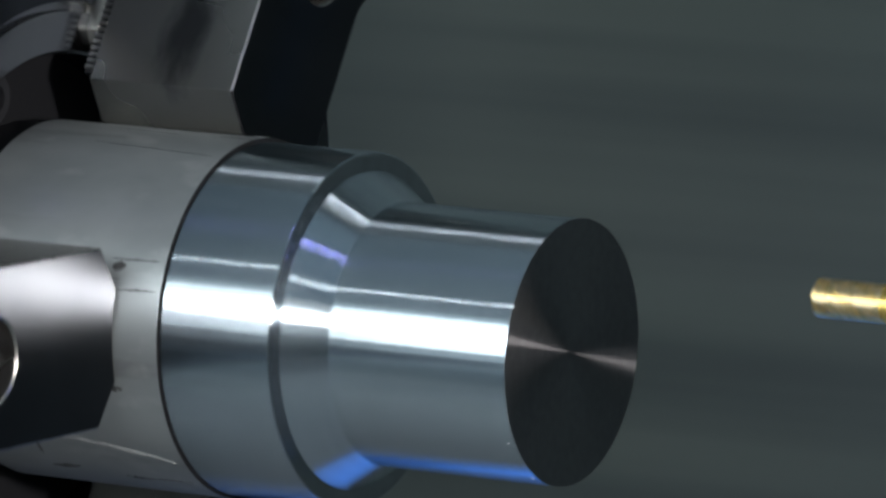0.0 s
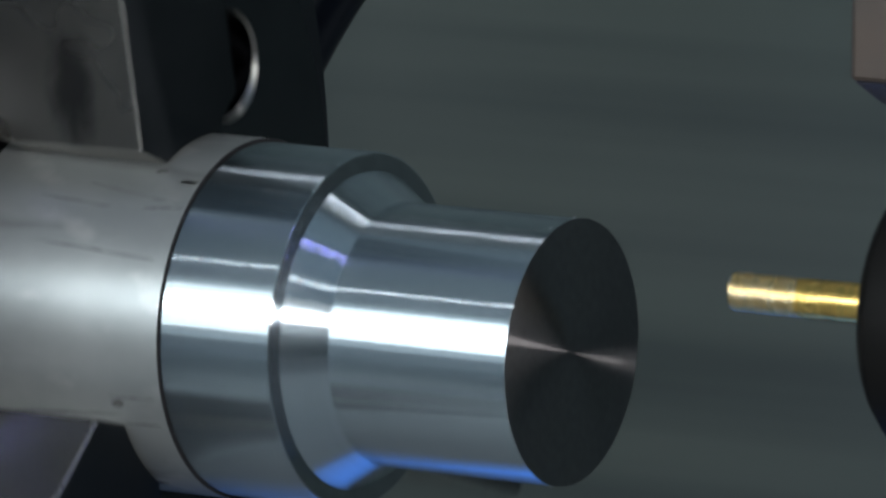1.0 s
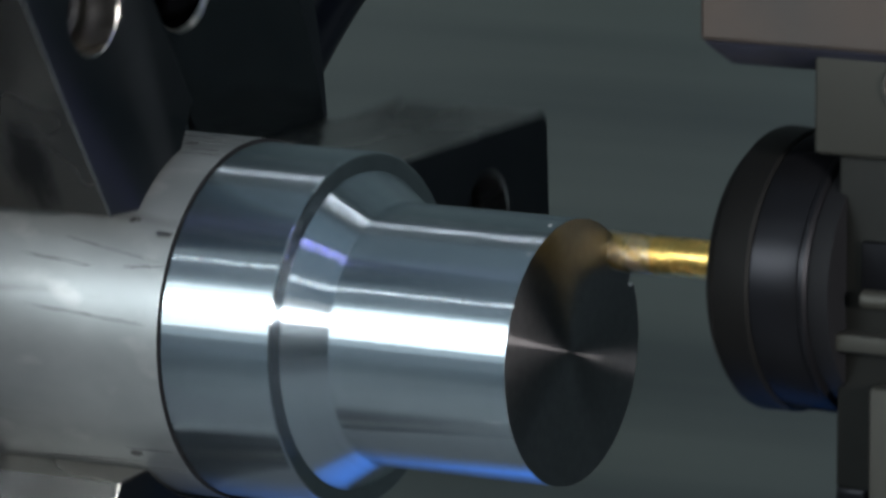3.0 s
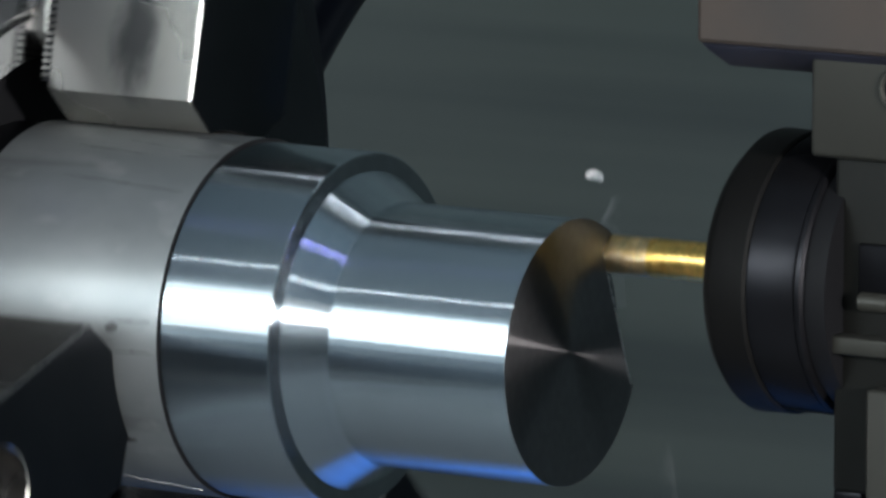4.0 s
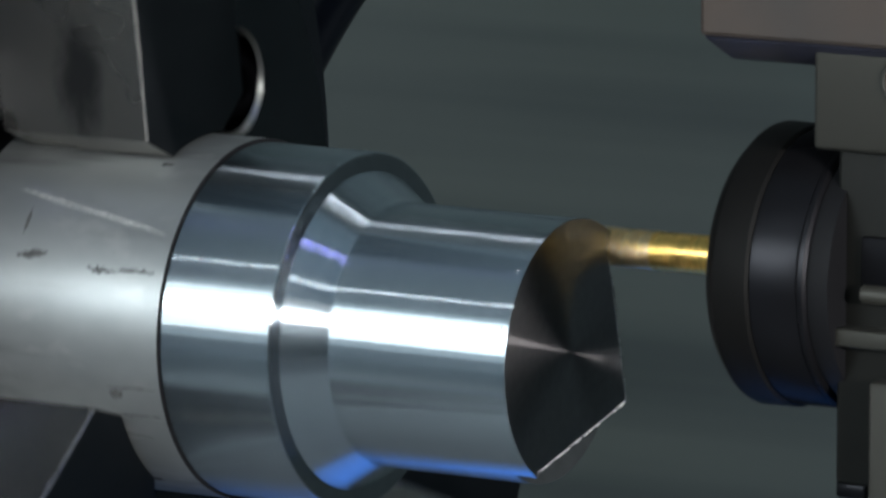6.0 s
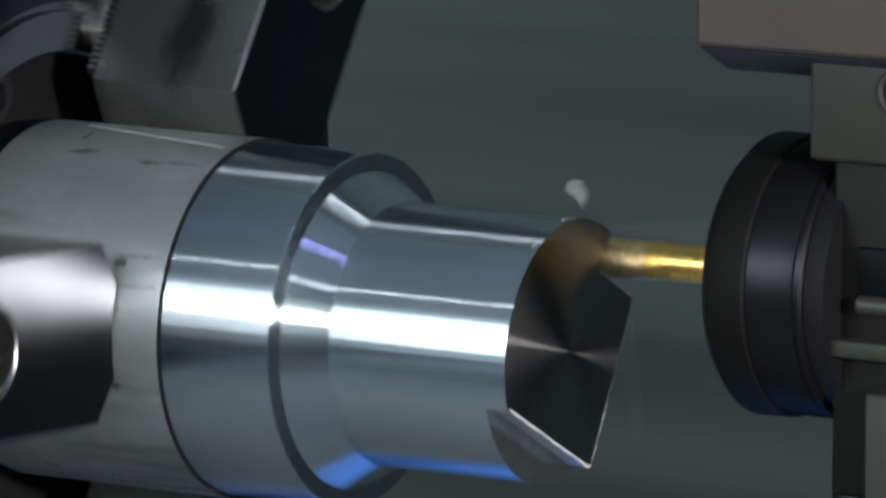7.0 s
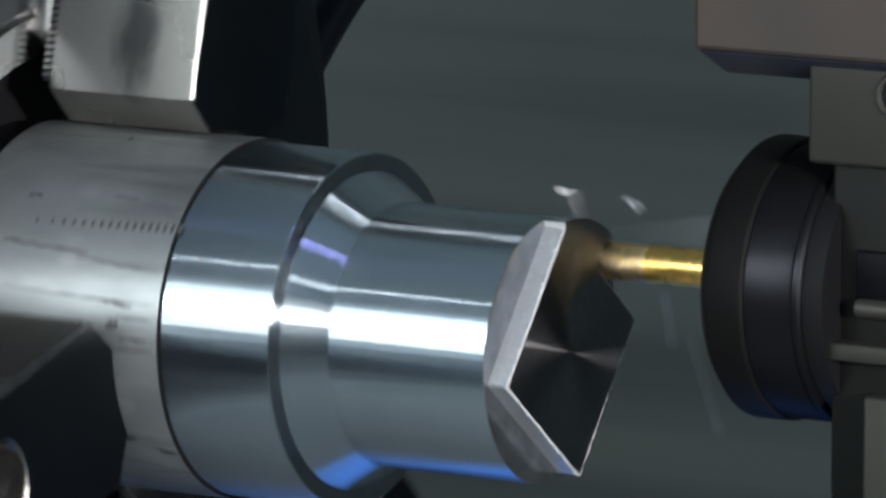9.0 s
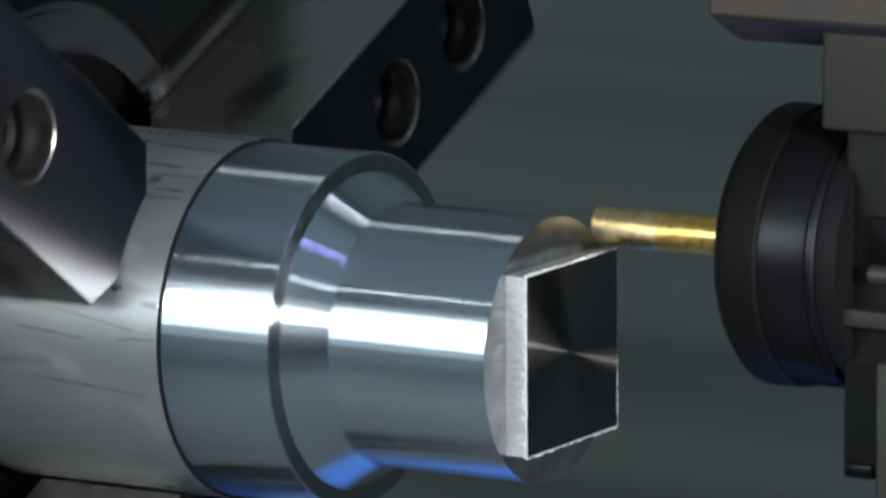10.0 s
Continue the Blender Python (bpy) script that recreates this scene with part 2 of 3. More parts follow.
# ---- the machine's enclosure ----
def enclosure():
    tagged(part("wall_back", block(-700, 1500, 420, 440, -340, 900, 0), PANEL), "dark green-grey sheet panel behind the spindle", "wall", kind="structure")
    tagged(part("wall_left", block(-420, -400, -700, 420, -340, 900, 0), WALL), "grey painted headstock wall", "wall", kind="structure")
    # Unseen dark panels, added so that the cone reflects less light.
    tagged(part("wall_right", block(1500, 1520, -1600, 440, -340, 900, 0), SHADE), "unseen dark end wall that darkens reflections", "wall", kind="structure")
    tagged(part("wall_front", block(180, 1520, -1620, -1600, -340, 900, 0), SHADE), "unseen dark panel behind the camera that darkens reflections", "wall", kind="structure")
    # Roof is out of view; its front is cut back to keep reflections bright.
    tagged(part("ceiling", block(-420, 1520, 100, 440, 900, 920, 0), WALL), "unseen grey roof sheet, cut short to let light in", "ceiling", kind="structure")
    # Tray is out of view; set close to hold back light from underneath.
    tagged(part("floor", block(-420, 1520, -1720, 440, -360, -340, 0), TRAY), "unseen dark chip tray, set close to block light from below", "floor", kind="structure")


enclosure()


def tube(points, radius, seg=16):
    """A round bar along a chain of points in mm."""
    bm = bmesh.new()
    rings = []
    pts = [Vector(p) * MM for p in points]
    for k, p in enumerate(pts):
        way = (pts[min(k + 1, len(pts) - 1)] - pts[max(k - 1, 0)]).normalized()
        side = way.orthogonal().normalized() if k == 0 else (side - way * side.dot(way)).normalized()
        up = way.cross(side)
        rings.append([bm.verts.new(p + (side * math.cos(2 * math.pi * i / seg) + up * math.sin(2 * math.pi * i / seg)) * radius * MM) for i in range(seg)])
    for a, b in zip(rings, rings[1:]):
        for i in range(seg):
            bm.faces.new((a[i], a[(i + 1) % seg], b[(i + 1) % seg], b[i]))
    bm.faces.new(rings[0])
    bm.faces.new(rings[-1])
    bmesh.ops.recalc_face_normals(bm, faces=bm.faces)
    smooth(bm, 40)
    return bm


def hose():
    path = []
    for k in range(25):
        a = k / 24
        path.append((-248 + 110 * a - 14 * math.sin(math.pi * a), 250, -25 + 145 * a))
    tagged(part("coolant_hose", tube(path, 6.0), RUBBER), "dark blue-black coolant hose behind the chuck", "hose")


hose()

# ---- turning angle of the spindle, in degrees; the square lies level at 0 ----
FEED, CORNER = 1.83, 4.53


def turn_at(t):
    lead = [(0.0, 2.9), (0.25, 8.5), (0.5, 18.4), (0.75, 31.0), (1.0, 47.2), (1.25, 59.0), (1.5, 69.0), (1.75, 78.0), (2.0, 84.8), (2.15, 87.6), (2.3, 88.6)]
    if t <= 2.3:
        for (t0, a0), (t1, a1) in zip(lead, lead[1:]):
            if t <= t1 + 1e-9:
                return a0 + (a1 - a0) * (t - t0) / (t1 - t0)
    if t < 3.8:
        s = 0.02 + 0.58 * (t - 2.3) / 1.5
        return 45 - math.degrees(math.atan(2 * s - 1))
    k = math.floor((t - CORNER) / FEED)
    s = (t - CORNER) / FEED - k
    return -90 * k - 45 - math.degrees(math.atan(2 * s - 1))


def spindle(t):
    return pose(0, 0, 0, turn_at(t), 0, 0)


TICKS = [round(0.1 * k, 1) for k in range(101)]

# ---- workpiece ----
FLAT, CUT = 20.15, 5.4


SCRATCHES = [(-128, 9.6, -104, 11.5, 0.9), (-110, 12.3, -83.6, 15.8, 0.5), (-126, 24.5, -83.8, 26.1, 0.45), (-100, 25.6, -90, 26.6, 0.9), (-94, 37.1, -86, 37.0, 0.8),
             (-123.3, -139.7, -122.4, -139.6, 6.2), (-123.4, -128.2, -115, -129.6, 1.8), (-104, -126.0, -96, -125.5, 1.3), (-96, -126.5, -85.5, -126.6, 0.9),
             (-126, -6.8, -121.6, -6.9, 0.8), (-103.5, -9.4, -96, -8.6, 0.4), (-112, -40.4, -111, -39.6, 1.6), (-127, 62, -99, 66, 0.35), (-120, 103, -86, 106, 0.4),
             (-122, 87.1, -102, 89.3, 0.35), (-94.3, 88.4, -83.8, 87.3, 0.4), (-112, 80.4, -84.5, 86.2, 0.25),
             (-110, -74, -88, -71, 0.35), (-124, 160, -95, 157, 0.4)]


RAGGED = random.Random(8)


def bar_patch(x0, a0, x1, a1, wide, r=41.44, pieces=1):
    """A thin mark that lies on the round of the bar, from one place (x, degrees) to another; wide in mm round the bar. More pieces make it ragged."""
    bm = bmesh.new()
    steps = max(2, int(wide / 1.2) + 1)
    rows = []
    for i in range(pieces + 1):
        f = i / pieces
        x, a = x0 + (x1 - x0) * f, a0 + (a1 - a0) * f
        half = math.degrees(wide / 2 / r)
        if pieces > 1:
            half *= (0.15 + 0.85 * math.sin(math.pi * f) ** 0.6) * RAGGED.uniform(0.45, 1.25)
            a += RAGGED.uniform(-0.5, 0.5) * min(1.0, wide)
            x += RAGGED.uniform(-0.3, 0.3) * abs(x1 - x0) / pieces
        rows.append([bm.verts.new((x * MM, r * math.cos(radians(a - half + 2 * half * k / steps)) * MM, r * math.sin(radians(a - half + 2 * half * k / steps)) * MM)) for k in range(steps + 1)])
    for low, high in zip(rows, rows[1:]):
        for k in range(steps):
            bm.faces.new((low[k], low[k + 1], high[k + 1], high[k]))
    low = bmesh.ops.extrude_face_region(bm, geom=bm.faces[:])
    for v in low["geom"]:
        if isinstance(v, bmesh.types.BMVert):
            v.co.y, v.co.z = v.co.y * 0.996, v.co.z * 0.996
    bmesh.ops.recalc_face_normals(bm, faces=bm.faces)
    return bm


def workpiece():
    thing = empty("workpiece", "bright turned aluminium shaft clamped in the chuck", "workpiece")
    part("raw_bar", lathe([(-140, 0), (-140, 41.4), (-83.4, 41.4), (-83.3, 41.3), (-83.3, 0)]), RAW, thing, "grey unmachined bar stock with dark scratches")
    part("bar_root", lathe([(-150, 0), (-150, 40.4), (-139.8, 40.4), (-139.8, 0)]), GROOVE, thing, "root of the bar, blackened for the bore's shade")
    part("groove", lathe([(-83.38, 0), (-83.38, 41.39), (-83.2, 41.3), (-83.2, 38.6), (-82.5, 38.6), (-82.5, 0)]), GROOVE, thing, "narrow groove, blackened for its shade")
    part("collar", lathe([(-83.05, 0), (-83.05, 40.25), (-82.7, 40.6), (-54.6, 40.6), (-54.4, 40.4), (-54.4, 0)]), STEEL, thing, "bright turned collar")
    part("shoulder", lathe([(-54.45, 36.0), (-54.2, 36.0), (-54.2, 40.0), (-54.45, 40.35)]), SHOULDER, thing, "faced shoulder, coloured darker for its shade")
    part("cone", lathe([(-54.6, 0), (-54.6, 36.3), (-54.2, 36.3), (-45.3, 30.0), (-45.3, 0)]), STEEL, thing, "bright turned cone")
    part("journal", lathe([(-45.5, 0), (-45.5, 30.0), (-CUT, 30.0), (-CUT, 0)], 240), STEEL, thing, "bright turned journal")
    part("milled_step", lathe([(-CUT - 0.05, 29.9), (-CUT + 0.04, 29.9), (-CUT + 0.04, 0)], 160), STEP, thing, "milled step behind the square, coloured darker for shade")
    for x0, a0, x1, a1, wide in SCRATCHES:
        part("scratch", bar_patch(x0, a0, x1, a1, wide, pieces=14), INK, thing, "dark scratch on the bar")
    for base in (175, 295, 55):
        # dark streaks along the bar beside each jaw's nose
        for x0, x1, off, wide in ((-95.2, -84.2, -14.4, 0.5), (-97.5, -84.6, -24.0, 0.45), (-97.2, -93.6, -21.5, 2.2), (-96.6, -93.4, 17.6, 1.6)):
            part("nose_streak", bar_patch(x0, base + off, x1, base + off - 0.4, wide, 41.45, pieces=12), INK, thing, "dark streak on the bar beside the jaw")
    for x0, a0, x1, a1, wide in ((-128, -150.6, -109, -146.2, 1.0), (-111, -146.4, -93, -141.4, 1.3), (-95, -142.6, -86, -139.2, 0.6), (-119, -147.2, -100, -143.2, 0.4)):
        part("scrape", bar_patch(x0, a0, x1, a1, wide, 41.5, pieces=26), SCRAPE, thing, "bright torn scrape along the bar")
    part("stuck_flake", bar_patch(-88, 76.6, -84.0, 76.9, 1.3, 41.6), EDGE, thing, "bright flake stuck to the bar")
    for k in range(17):
        x = -121 + 38 * (k / 16) ** 0.8
        part("ink_bar", bar_patch(x, 2.2 - 0.045 * (x + 122), x + 0.9, 2.2 - 0.045 * (x + 122), 1.0 + 1.4 * k / 16), INK, thing)
    bm = prism([(-FLAT, -FLAT), (FLAT, -FLAT), (FLAT, FLAT), (-FLAT, FLAT)], -CUT - 0.5, 0)
    end = part("square_end", bm, MILLED, thing, "milled square end with a turned face")
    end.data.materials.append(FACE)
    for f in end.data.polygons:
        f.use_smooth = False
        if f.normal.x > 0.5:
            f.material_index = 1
    return thing


WORK = workpiece()


def chip_slice(v0, v1, normal):
    """One slice of the stock outside a flat, between two places along that flat, with exact normals on its round side."""
    steps = 5
    low = [(max(FLAT, abs(v)), v) for v in (v0 + (v1 - v0) * k / steps for k in range(steps + 1))]
    high = [(max(math.sqrt(900 - v * v), abs(v)), v) for v in (v0 + (v1 - v0) * k / steps for k in range(steps + 1))]
    c, s = math.cos(radians(normal)), math.sin(radians(normal))

    def spot(x, p):
        return (x * MM, (p[0] * c - p[1] * s) * MM, (p[0] * s + p[1] * c) * MM)

    verts = [spot(x, p) for x in (-CUT, 0.0) for row in (low, high) for p in row]
    n = steps + 1
    faces, mats, kinds = [], [], []
    for k in range(steps):
        L0, H0, L1, H1 = k, n + k, 2 * n + k, 3 * n + k
        for f, mat, kind in (((H0, H0 + 1, H1 + 1, H1), 0, 1), ((L1, L1 + 1, H1 + 1, H1), 1, 2), ((L0, L1, L1 + 1, L0 + 1), 2, 0), ((L0, L0 + 1, H0 + 1, H0), 2, 0)):
            faces.append(f), mats.append(mat), kinds.append(kind)
    for k in (0, steps):
        faces.append((k, n + k, 3 * n + k, 2 * n + k)), mats.append(2), kinds.append(0)
    me = bpy.data.meshes.new("metal_chip")
    me.from_pydata(verts, [], faces)
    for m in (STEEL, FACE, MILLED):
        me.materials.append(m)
    bm = bmesh.new()
    bm.from_mesh(me)
    bmesh.ops.recalc_face_normals(bm, faces=bm.faces)
    bm.to_mesh(me)
    bm.free()
    normals = []
    for f in me.polygons:
        f.material_index, f.use_smooth = mats[f.index], True
        for vi in f.vertices:
            co = me.vertices[vi].co
            normals.append(Vector((0, co.y, co.z)).normalized() if kinds[f.index] == 1 else f.normal.copy())
    me.normals_split_custom_set(normals)
    return me


CHIPS = []
SLICES = 18


def stock():
    edges = [-21.2 + 42.4 * k / SLICES for k in range(SLICES + 1)]
    for flat in range(4):
        for k in range(SLICES):
            ob = tagged(new("metal_chip", chip_slice(edges[k], edges[k + 1], 90 * flat)), "bright aluminium chip milled off the shaft", "chip", "chips")
            mid = (edges[k] + edges[k + 1]) / 2
            lead = max(0.0, min(1.0, ((mid - 4.2) / 24.65 + 1) / 2))
            CHIPS.append((ob, flat, mid, lead))


stock()


def curl_mesh(turns, radius, pitch, wide):
    """A curled ribbon of swarf, in mm, closed to a thin solid, centred on its origin."""
    bm = bmesh.new()
    steps = int(14 * turns)
    rows = []
    for k in range(steps + 1):
        a = 2 * math.pi * turns * k / steps
        taper = 0.25 + 0.75 * math.sin(math.pi * k / steps)
        x = pitch * turns * (k / steps - 0.5)
        ring = []
        for dx, dr in ((-wide / 2, 0), (wide / 2, 0.1), (wide / 2, 0.22), (-wide / 2, 0.12)):
            r = radius * (0.8 + 0.3 * k / steps) + dr
            ring.append(bm.verts.new(((x + dx * taper) * MM, r * math.cos(a) * MM, r * math.sin(a) * MM)))
        rows.append(ring)
    for a, b in zip(rows, rows[1:]):
        for k in range(4):
            bm.faces.new((a[k], a[(k + 1) % 4], b[(k + 1) % 4], b[k]))
    bm.faces.new(rows[0])
    bm.faces.new(rows[-1])
    bmesh.ops.recalc_face_normals(bm, faces=bm.faces)
    smooth(bm, 50)
    me = bpy.data.meshes.new("swarf_curl")
    bm.to_mesh(me)
    bm.free()
    me.materials.append(BURR)
    return me


CURLS = []


def swarf():
    """Curls that the cutter peels out of the stock and throws off."""
    meshes = [curl_mesh(1.1, 1.6, 1.0, 1.5), curl_mesh(0.7, 2.0, 1.4, 1.3), curl_mesh(1.6, 1.2, 1.2, 1.1), curl_mesh(0.5, 2.2, 0.5, 1.8)]
    rng = random.Random(11)
    for flat in range(4):
        for k in range(36):
            mid = -15 + 30 * k / 35 + rng.uniform(-0.8, 0.8)
            lead = max(0.0, min(1.0, ((mid - 5.5) / 24.65 + 1) / 2))
            ob = tagged(new("swarf_curl", meshes[rng.randrange(4)]), "thin curled aluminium swarf thrown off the cutter", "swarf", "swarf")
            CURLS.append((ob, flat, mid, lead))


swarf()


def burr():
    """Ragged bits along the milled edges of the square end."""
    rng = random.Random(3)
    bm = bmesh.new()
    for side in range(4):
        c, s = math.cos(math.pi / 2 * side), math.sin(math.pi / 2 * side)
        for k in range(60):
            v = -FLAT + 2 * FLAT * (k + rng.random()) / 60
            x, u, e = -rng.uniform(0.12, 0.4), FLAT + rng.uniform(0.0, 0.15), rng.uniform(0.12, 0.75)
            pts = [(x - e, u - 0.1, v - e), (x + e * 0.5, u + e * 0.6, v), (x - e, u + e * 0.4, v + e), (x, u - 0.15, v + e * 0.5)]
            vs = [bm.verts.new((min(p[0], -0.03) * MM, (p[1] * c - p[2] * s) * MM, (p[1] * s + p[2] * c) * MM)) for p in pts]
            for f in ((0, 1, 2), (0, 2, 3), (0, 3, 1), (1, 3, 2)):
                bm.faces.new([vs[i] for i in f])
        # a ragged flange in the plane of the face
        last = None
        for k in range(91):
            v = -FLAT + 2 * FLAT * k / 90
            e = rng.uniform(0.2, 0.8) if rng.random() < 0.6 else 0.06
            pair = []
            for x, u in ((-0.05, FLAT - 0.05), (-0.05, FLAT + e), (-0.2, FLAT + e), (-0.2, FLAT - 0.05)):
                pair.append(bm.verts.new((x * MM, (u * c - v * s) * MM, (u * s + v * c) * MM)))
            if last:
                for i in range(4):
                    bm.faces.new((last[i], last[(i + 1) % 4], pair[(i + 1) % 4], pair[i]))
            last = pair
    bmesh.ops.recalc_face_normals(bm, faces=bm.faces)
    tagged(part("burr", bm, BURR, WORK, "bright ragged burr"), kind="stuff")


burr()

# ---- chuck ----
HOLES = (90, 124)


def inset(points, by):
    """Move a closed (y, z) outline inwards by a distance, corner by corner."""
    out = []
    count = len(points)
    for k in range(count):
        a, p, b = (Vector(points[(k + d) % count]) for d in (-1, 0, 1))
        n0, n1 = ((q - o).normalized() for q, o in ((p, a), (b, p)))
        m0, m1 = Vector((-n0.y, n0.x)), Vector((-n1.y, n1.x))
        out.append(tuple(p + (m0 + m1) * (by / (1 + m0.dot(m1)))))
    return out


def jaw_mesh(x1, x0):
    """A soft jaw along +y: bored nose, chamfered flanks, two counterbores sunk into its front."""
    outline = [(42.1 * math.cos(radians(a)), 42.1 * math.sin(radians(a))) for a in (14.5, 9.6, 4.8, 0, -4.8, -9.6, -14.5)]
    outline += [(47.2, -20.4), (152, -20.4), (154, -18.4), (154, 18.4), (152, 20.4), (47.2, 20.4)]
    bm = bmesh.new()

    def ring(points, x):
        return [bm.verts.new((x * MM, y * MM, z * MM)) for y, z in points]

    def band(a, b):
        for k in range(len(a)):
            j = (k + 1) % len(a)
            bm.faces.new((a[k], a[j], b[j], b[k]))

    front, rim, back = ring(inset(outline, 0.35), x1), ring(outline, x1 - 0.35), ring(inset(outline, 0.6), x0)
    edges = [bm.edges.new((front[k], front[(k + 1) % len(front)])) for k in range(len(front))]
    heel = ring(outline, x0 + 0.6)
    band(rim, front)
    band(heel, rim)
    band(back, heel)
    bm.faces.new(back)
    mouths = []
    for u in HOLES:
        circle = [(math.cos(2 * math.pi * k / 40), math.sin(2 * math.pi * k / 40)) for k in range(40)]
        mouth = ring([(u + 10.4 * c, 10.4 * d) for c, d in circle], x1)
        lip = ring([(u + 9.9 * c, 9.9 * d) for c, d in circle], x1 - 0.5)
        deep = ring([(u + 9.9 * c, 9.9 * d) for c, d in circle], x1 - 15)
        edges += [bm.edges.new((mouth[k], mouth[(k + 1) % 40])) for k in range(40)]
        band(mouth, lip)
        band(lip, deep)
        bm.faces.new(deep)
    bmesh.ops.triangle_fill(bm, use_beauty=True, use_dissolve=False, edges=edges)
    bmesh.ops.recalc_face_normals(bm, faces=bm.faces)
    smooth(bm, 20)
    return bm


def jaw(parent, deg, x1=-94.5, x0=-134.0):
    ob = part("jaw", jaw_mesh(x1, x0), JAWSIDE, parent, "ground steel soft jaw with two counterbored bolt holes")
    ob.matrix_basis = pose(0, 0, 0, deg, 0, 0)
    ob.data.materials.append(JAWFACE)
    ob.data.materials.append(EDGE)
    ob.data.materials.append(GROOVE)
    for f in ob.data.polygons:
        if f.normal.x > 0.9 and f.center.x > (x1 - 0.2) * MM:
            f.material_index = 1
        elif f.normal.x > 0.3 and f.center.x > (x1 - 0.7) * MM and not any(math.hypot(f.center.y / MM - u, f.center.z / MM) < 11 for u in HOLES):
            # contact shade, with some grime, is painted black into the bored nose's chamfer
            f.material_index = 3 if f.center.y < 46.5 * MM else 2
        elif -0.95 < f.normal.x < -0.3 and f.center.x < (x0 + 0.6) * MM:
            f.material_index = 2
    for u in HOLES:
        bm = lathe([(x1 - 15, 8.2), (x1 - 9.6, 8.2), (x1 - 9, 7.6), (x1 - 9, 4.4), (x1 - 13, 4.4), (x1 - 13, 0)], 36)
        bolt = part("bolt", bm, DARK, ob, "dark socket-head bolt")
        bolt.matrix_basis = pose(0, u * MM, 0)
    # serrated joint between soft jaw and master jaw
    bm = bmesh.new()
    for k in range(64):
        u = 50 + k * 1.6
        rows = [[bm.verts.new((x * MM, y * MM, z * MM)) for x, y in ((x0 - 2.0, u), (x0 - 2.0, u + 1.0), (x0, u + 0.8), (x0, u + 0.2))] for z in (-20.2, 20.2)]
        bm.faces.new(rows[0])
        bm.faces.new(rows[1])
        for i in range(4):
            bm.faces.new((rows[0][i], rows[0][(i + 1) % 4], rows[1][(i + 1) % 4], rows[1][i]))
    bmesh.ops.recalc_face_normals(bm, faces=bm.faces)
    part("serration", bm, JAW, ob, "fine serrated joint")
    # Dark core stands in for the shade between the teeth.
    part("serration_shade", block(x0 - 2, x0, 49, 152, -19.6, 19.6, 0), DARK, ob)
    return ob


def master_jaw(parent, deg):
    bm = prism([(60, -20), (124, -20), (124, 20), (60, 20), (57, 17), (57, -17)], -141, -136.0, 0.6)
    ob = part("master_jaw", bm, JAW, parent, "serrated steel master jaw")
    ob.matrix_basis = pose(0, 0, 0, deg, 0, 0)
    return ob


def chuck_bolt(parent, deg):
    bm = lathe([(-150, 6.2), (-146.6, 6.2), (-146, 5.6), (-146, 3.4), (-149, 3.4), (-149, 0)], 36)
    ob = part("chuck_bolt", bm, DARK, parent, "dark socket-head bolt in the chuck face")
    ob.matrix_basis = pose(0, 0, 0, deg, 0, 0) @ pose(0, 0.0492, 0)
    return ob


MOUNT_R, MOUNT_DEG = 88.5, 103.5


def chuck_face_mesh(x, r0, r1):
    """The flat front of the chuck, with three counterbored mounting holes between the jaws."""
    bm = bmesh.new()

    def ring(cy, cz, r, at, seg):
        return [bm.verts.new((at * MM, (cy + r * math.cos(2 * math.pi * k / seg)) * MM, (cz + r * math.sin(2 * math.pi * k / seg)) * MM)) for k in range(seg)]

    def band(a, b):
        return [bm.faces.new((a[k], a[(k + 1) % len(a)], b[(k + 1) % len(a)], b[k])) for k in range(len(a))]

    edges = []
    for loop in (ring(0, 0, r0, x, 160), ring(0, 0, r1, x, 160)):
        edges += [bm.edges.new((loop[k], loop[(k + 1) % 160])) for k in range(160)]
    for h in range(3):
        a = radians(MOUNT_DEG + 120 * h)
        cy, cz = MOUNT_R * math.cos(a), MOUNT_R * math.sin(a)
        mouth, lip, deep = ring(cy, cz, 13.4, x, 48), ring(cy, cz, 12.6, x - 1.2, 48), ring(cy, cz, 12.6, x - 24, 48)
        edges += [bm.edges.new((mouth[k], mouth[(k + 1) % 48])) for k in range(48)]
        for f in band(mouth, lip):
            f.material_index = 1
        band(lip, deep)
        bm.faces.new(deep)
    bmesh.ops.triangle_fill(bm, use_beauty=True, use_dissolve=False, edges=edges)
    bmesh.ops.recalc_face_normals(bm, faces=bm.faces)
    smooth(bm, 20)
    return bm


